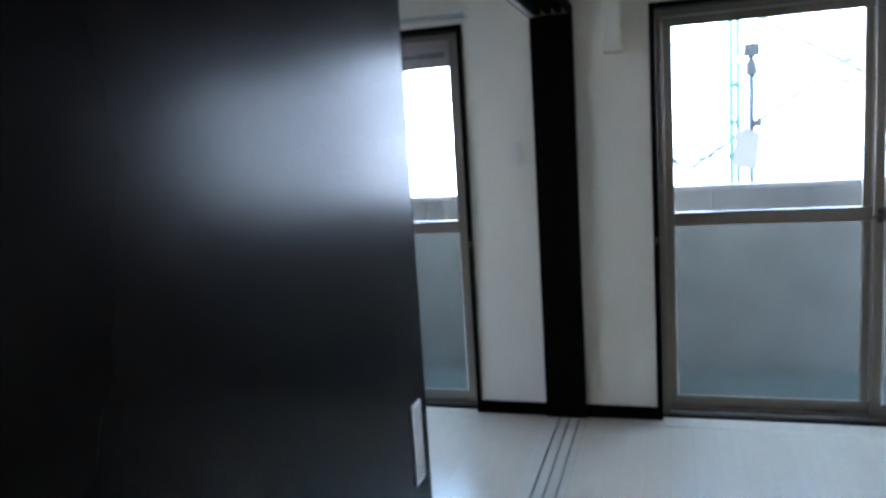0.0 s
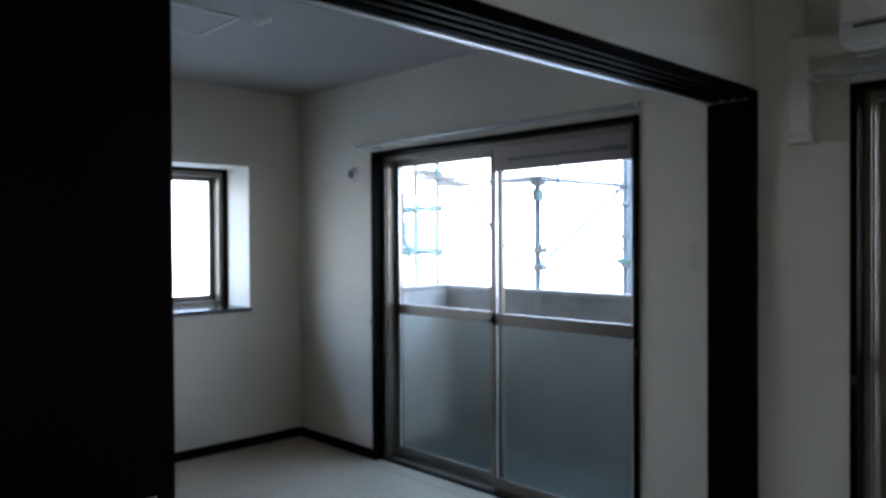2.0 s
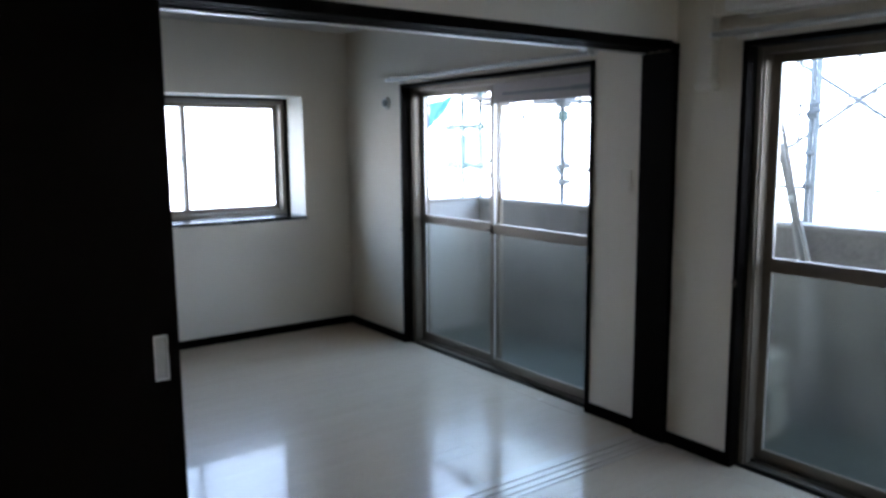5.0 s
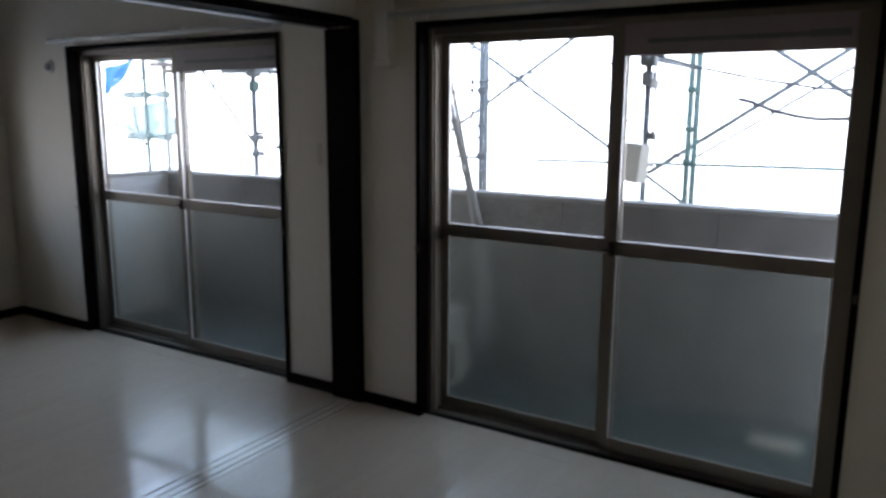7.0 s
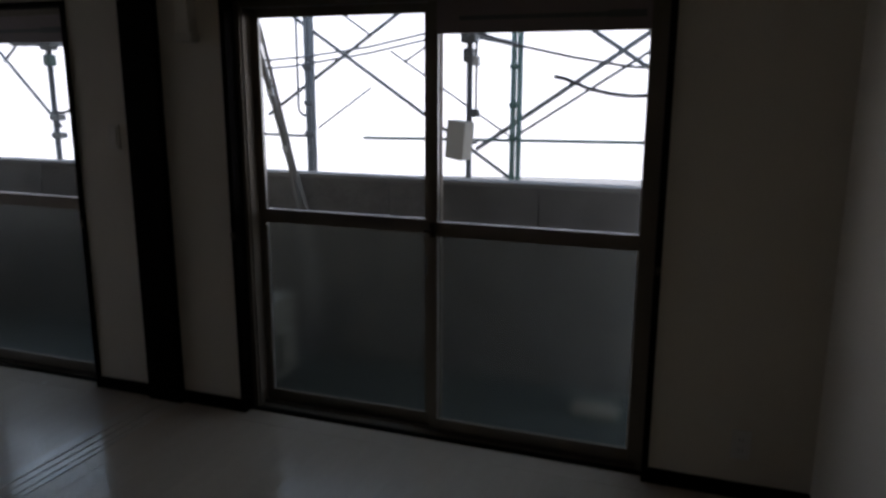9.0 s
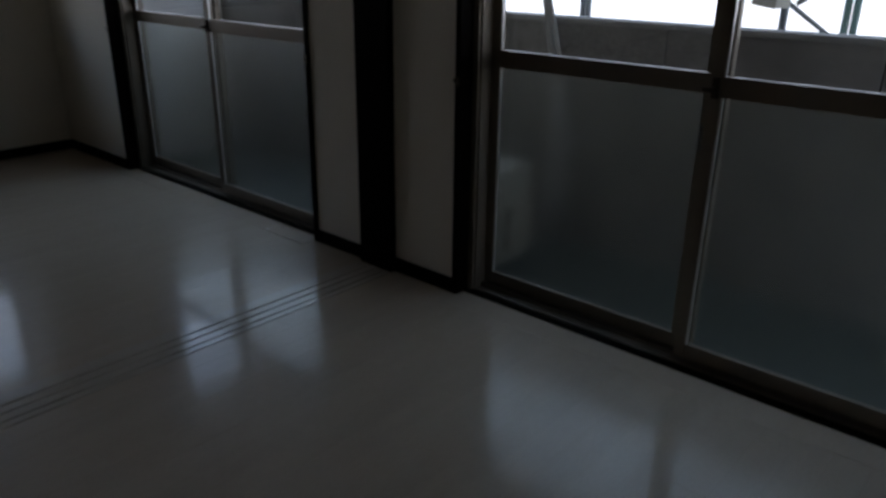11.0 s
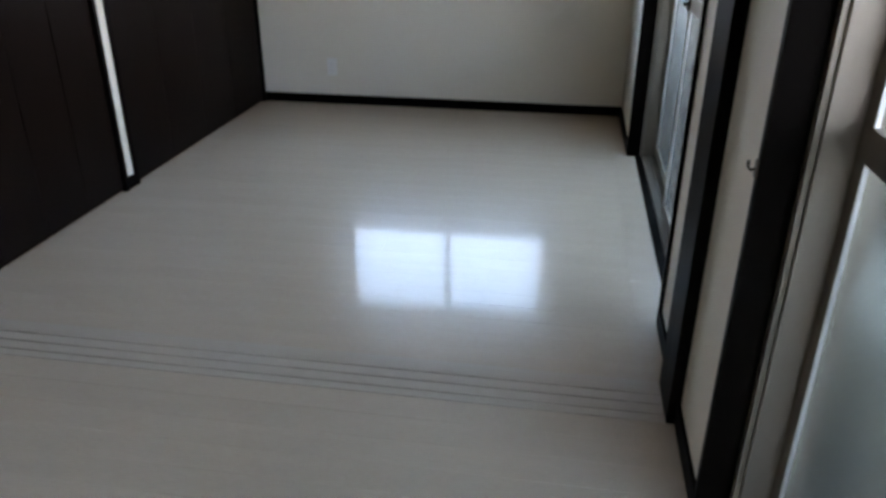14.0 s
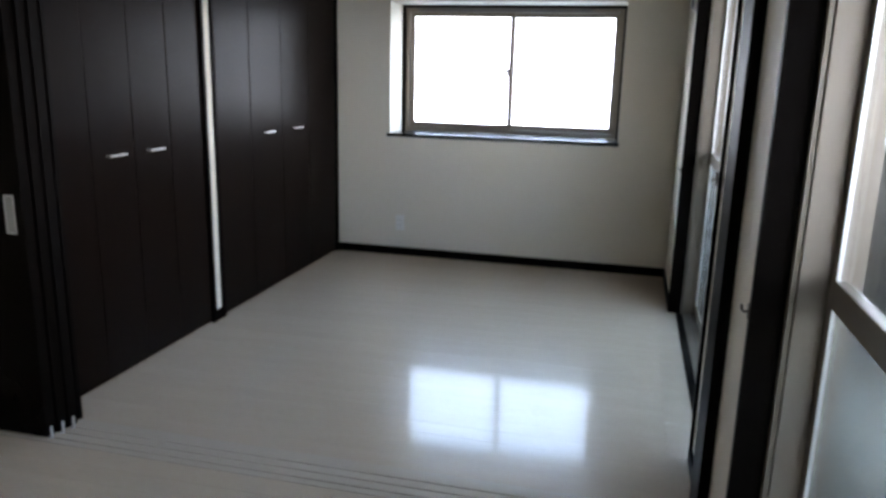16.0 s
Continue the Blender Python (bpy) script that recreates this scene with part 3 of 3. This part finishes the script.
block = thing("floor_block", "pale plastic block lying on the balcony floor", "block", at=(1.97, 0.80, -0.10))
part("block_body", lump((-0.12, 0.12, -0.06, 0.06, 0, 0.05), bevel=0.02), NICHE, block)
structure("trim", lump((W2[0] + 0.027, W2[1] - 0.027, -0.085, 0.0355, -0.012, 0.0015), bevel=0.0006), FLOOR, "pale floor strip along the window", "trim")
structure("trim", lump((W1[0] + 0.027, W1[1] - 0.027, -0.085, 0.0355, -0.012, 0.0015), bevel=0.0006), FLOOR, "pale floor strip along the window", "trim")

# ---- scaffolding in front of the house ----
structure("ground", lump((-300, 300, -300, 300, -6.4, -6.0)), GROUND, "pale ground far below", "ground")
scaf = thing("scaffolding", "steel tube scaffolding with cross braces before the balcony", "scaffold")


def pole(a, b, r=0.024, mat=SCAFFOLD, name="tube"):
    bm = bmesh.new()
    tube(bm, [a, b], r, 10)
    return part(name, bm, mat, scaf)


OUTER, INNER = 2.95, 1.73


def bent(points, r, mat, name="frame_pipe"):
    bm = bmesh.new()
    tube(bm, points, r, 8)
    return part(name, bm, mat, scaf)


def corner(p, q, y, r_bend, steps=6):
    """A pipe coming down at x = p[0] that turns in towards the point q."""
    side = 1 if q[0] > p[0] else -1
    arc = [(p[0] + side * r_bend * (1 - math.cos(k * math.pi / 2 / steps)), y, q[1] + r_bend - r_bend * math.sin(k * math.pi / 2 / steps)) for k in range(steps + 1)]
    return [(p[0], y, p[1])] + arc + [(q[0], y, q[1])]


# outer row of standards, doubled by the braces' guard frames
for x, mat in ((0.95, GREEN), (-0.90, SCAFFOLD), (-2.47, SCAFFOLD), (2.80, SCAFFOLD)):
    for dx in (-0.026, 0.026):
        pole((x + dx, OUTER, -6), (x + dx, OUTER, 5), 0.023, mat, "standard")
    for z in (1.18, 1.44, 1.74):
        part("coupler", lump((x - 0.055, x + 0.04, OUTER - 0.035, OUTER + 0.02, z - 0.02, z + 0.02), bevel=0.012), mat, scaf)
    if mat is SCAFFOLD:
        bent(corner((x - 0.12, 2.6), (x - 0.03, 1.33), OUTER, 0.07), 0.012, SCAFFOLD)
part("coupler", lump((-2.56, -2.40, OUTER - 0.05, OUTER + 0.03, 1.19, 1.24), bevel=0.012), GREEN, scaf)

# cross braces and ledgers of the outer row
BRACES = ((-1.75, 2.625, 0.95, 0.82, 0.014), (-1.36, 1.33, 0.50, 2.555, 0.014), (-0.98, 2.44, -0.33, 2.0, 0.009), (-0.86, 1.22, -0.34, 1.57, 0.008),
          (0.61, 1.08, 2.41, 2.295, 0.016), (0.98, 1.22, 2.60, 2.26, 0.010), (0.92, 2.40, 2.60, 1.30, 0.015), (-0.15, 1.87, 0.89, 1.19, 0.008),
          (-0.03, 1.78, 0.55, 2.15, 0.008), (-4.72, 2.09, -3.82, 1.17, 0.015), (-4.50, 1.82, -4.2, 2.07, 0.012), (-3.53, 1.15, -2.47, 1.96, 0.015), (-2.47, 1.95, -1.65, 2.55, 0.014), (-2.47, 1.55, -1.75, 2.2, 0.010))
for x0, z0, x1, z1, r in BRACES:
    pole((x0, OUTER + 0.05, z0), (x1, OUTER + 0.05, z1), 1.2 * r, SCAFFOLD, "brace")
for x0, z0, x1, z1 in ((-0.39, 1.15, 2.8, 1.18), (-1.40, 1.16, -0.90, 1.15), (-2.47, 1.90, -1.6, 1.84)):
    pole((x0, OUTER, z0), (x1, OUTER, z1), 0.014, GREEN if x1 > 2 else SCAFFOLD, "ledger")

# end frames: inner standard, transom to the outer row and bent pipe
for x, xo in ((0.955, 0.95), (-2.52, -2.47)):
    pole((x, INNER, -6), (x, INNER, 1.90), 0.020, SCAFFOLD, "standard")
    pole((x, INNER - 0.12, 1.905), (xo, OUTER, 1.905), 0.021, SCAFFOLD, "transom")
    part("coupler", lump((x - 0.05, x + 0.05, INNER - 0.05, INNER + 0.05, 1.85, 1.93), bevel=0.015), SCAFFOLD, scaf)
    part("coupler", lump((x - 0.035, x + 0.03, INNER - 0.04, INNER + 0.04, 1.73, 1.82), bevel=0.012), GREYPLASTIC if x > 0 else GREEN, scaf)
pole((1.0, INNER, 1.42), (1.0, INNER, 1.9), 0.008, SCAFFOLD, "rope")
part("coupler", lump((0.975, 1.025, INNER - 0.03, INNER + 0.03, 1.71, 1.77), bevel=0.012), WHITE, scaf)
part("coupler", lump((0.965, 1.02, INNER - 0.03, INNER + 0.03, 1.39, 1.44), bevel=0.01), SCAFFOLD, scaf)
pole((-2.565, INNER + 0.02, -6), (-2.565, INNER + 0.02, 1.86), 0.010, SCAFFOLD, "standard")
bent(corner((-2.32, 2.3), (-2.49, 1.37), INNER, 0.12), 0.012, SCAFFOLD)
part("bracket_plate", lump((-2.84, -2.42, INNER - 0.08, INNER + 0.06, 1.885, 1.925), bevel=0.01), SCAFFOLD, scaf)
for z in (1.19, 1.33):
    part("coupler", lump((-2.55, -2.45, INNER - 0.04, INNER + 0.04, z - 0.025, z + 0.025), bevel=0.01), SCAFFOLD, scaf)

# far bay at the house corner
FAR = 1.75
for x in (-4.03, -3.73):
    pole((x, FAR, -6), (x, FAR, 4), 0.020, GREEN, "standard")
for z in (1.305, 1.71):
    pole((-4.30, FAR - 0.04, z), (-3.62, FAR - 0.04, z), 0.020, GREEN, "ledger")
    for x in (-4.22, -4.03, -3.73):
        part("coupler", lump((x - 0.045, x + 0.045, FAR - 0.08, FAR + 0.03, z - 0.035, z + 0.035), bevel=0.012), GREEN, scaf)
bent(corner((-4.21, 1.87), (-4.05, 1.335), FAR, 0.11), 0.014, GREEN)
bent(corner((-3.54, 1.87), (-3.68, 1.335), FAR, 0.11), 0.014, GREEN)
pole((-4.21, FAR, 1.87), (-4.03, FAR, 1.87), 0.012, GREEN, "ledger")
pole((-4.41, FAR + 0.05, 1.41), (-4.06, FAR + 0.05, 1.17), 0.014, GREEN, "brace")
pole((-3.45, FAR + 0.05, 1.42), (-3.68, FAR + 0.05, 1.17), 0.014, GREEN, "brace")
for k in range(3):
    part("plank", lump((-4.0 + 0.18 * k, -3.83 + 0.18 * k, FAR - 0.10, FAR + 0.18, 2.035 - 0.065 * k, 2.075 - 0.065 * k), bevel=0.006), RUSTY, scaf, "weathered plank")


def sheet(name, label, category, mat, corners, sag, nx=18, nz=12):
    """A hanging sheet with folds between four corners."""
    bm = bmesh.new()
    c = [Vector(p) for p in corners]
    grid = []
    for i in range(nx + 1):
        u, row = i / nx, []
        for j in range(nz + 1):
            v = j / nz
            p = c[0].lerp(c[1], u).lerp(c[3].lerp(c[2], u), v)
            p.y += sag * math.sin(7 * u + 3 * v) + 0.5 * sag * math.sin(15 * u - 5 * v)
            p.z -= sag * math.sin(math.pi * u)
            row.append(bm.verts.new(p))
        grid.append(row)
    for i in range(nx):
        for j in range(nz):
            bm.faces.new((grid[i][j], grid[i + 1][j], grid[i + 1][j + 1], grid[i][j + 1])).smooth = True
    bmesh.ops.solidify(bm, geom=bm.faces[:], thickness=0.004)
    return tagged(new(name, mesh_of(name, bm, mat)), label, category)


sheet("tarpaulin", "blue tarpaulin tied to the scaffolding", "tarpaulin", TARP, [(-4.90, 1.9, 1.72), (-4.68, 1.9, 1.82), (-4.32, 1.9, 2.10), (-4.90, 1.9, 2.0)], 0.02)
sheet("safety_net", "pale green mesh sheet hanging on the scaffolding", "net", NET, [(-5.3, 2.25, 1.36), (-4.32, 2.25, 1.30), (-4.30, 2.25, 1.74), (-5.2, 2.25, 1.60)], 0.05)

# white junction box strapped to the inner standard
mb = thing("junction_box", "white plastic junction box strapped to a scaffold tube", "junction box", at=(0.927, INNER - 0.10, 1.25))
mb.rotation_euler = (0, radians(6), radians(-22))
part("box_body", lump((-0.072, 0.072, -0.04, 0.05, -0.120, 0.120), bevel=0.008), NICHE, mb)
part("box_lid", lump((-0.075, 0.075, -0.052, -0.04, -0.123, 0.123), bevel=0.005), NICHE, mb)
part("strap", lump((-0.02, 0.075, 0.05, 0.09, -0.02, 0.0), bevel=0.003), GREYPLASTIC, mb)


def cable(points, r):
    c = thing("overhead_cable", "dark sagging cable strung along the scaffolding", "cable", group="overhead cables")
    bm = bmesh.new()
    tube(bm, points, r, 8)
    part("cable_run", bm, GREYPLASTIC, c)


cable([(1.0, 1.72, 1.915), (1.28, 1.73, 1.83), (1.60, 1.74, 1.76), (1.95, 1.75, 1.70), (2.9, 1.75, 1.66)], 0.009)
cable([(1.50, 1.73, 1.645), (1.57, 1.73, 1.63), (1.72, 1.73, 1.57), (1.86, 1.73, 1.54), (1.96, 1.73, 1.53), (2.9, 1.75, 1.56)], 0.013)
cable([(-1.6, 2.9, 1.78), (-1.34, 2.9, 1.80), (-0.90, 2.9, 1.83), (-0.32, 2.9, 1.90), (0.2, 2.9, 2.0)], 0.010)
cable([(-1.6, 2.9, 1.71), (-1.34, 2.9, 1.73), (-1.04, 2.9, 1.75), (-0.32, 2.9, 1.85), (0.2, 2.9, 1.95)], 0.010)

# ---- floor boards ----
BW, BL = 0.10, 1.82
board = mesh_of("floor_board", lump((0.00006, BW - 0.00006, 0.00006, BL - 0.00006, -0.0138, 0.0), bevel=0.0008), FLOOR)
row, tilt = 0, random.Random(7)  # each board lies a hair off level
for x_from, x_to, y_from in ((0.007, EAST, SOUTH), (WEST, -0.193, -3.3)):
    count = int(math.ceil((x_to - x_from) / BW))
    width = (x_to - x_from) / count
    for i in range(count):
        row += 1
        y = 0.0 - BL * ((row * 0.37) % 1.0)
        top = 0.0
        while top > y_from:
            low = max(y, y_from)
            if top - low > 0.02:
                b = new("floor_board", board)
                b.parent = floor
                b.location = (x_from + i * width, low, 0)
                b.scale = (width / BW, (top - low) / BL, 1)
                b.rotation_euler = (0, tilt.uniform(-0.0028, 0.0028), 0)
            top, y = low, low - BL
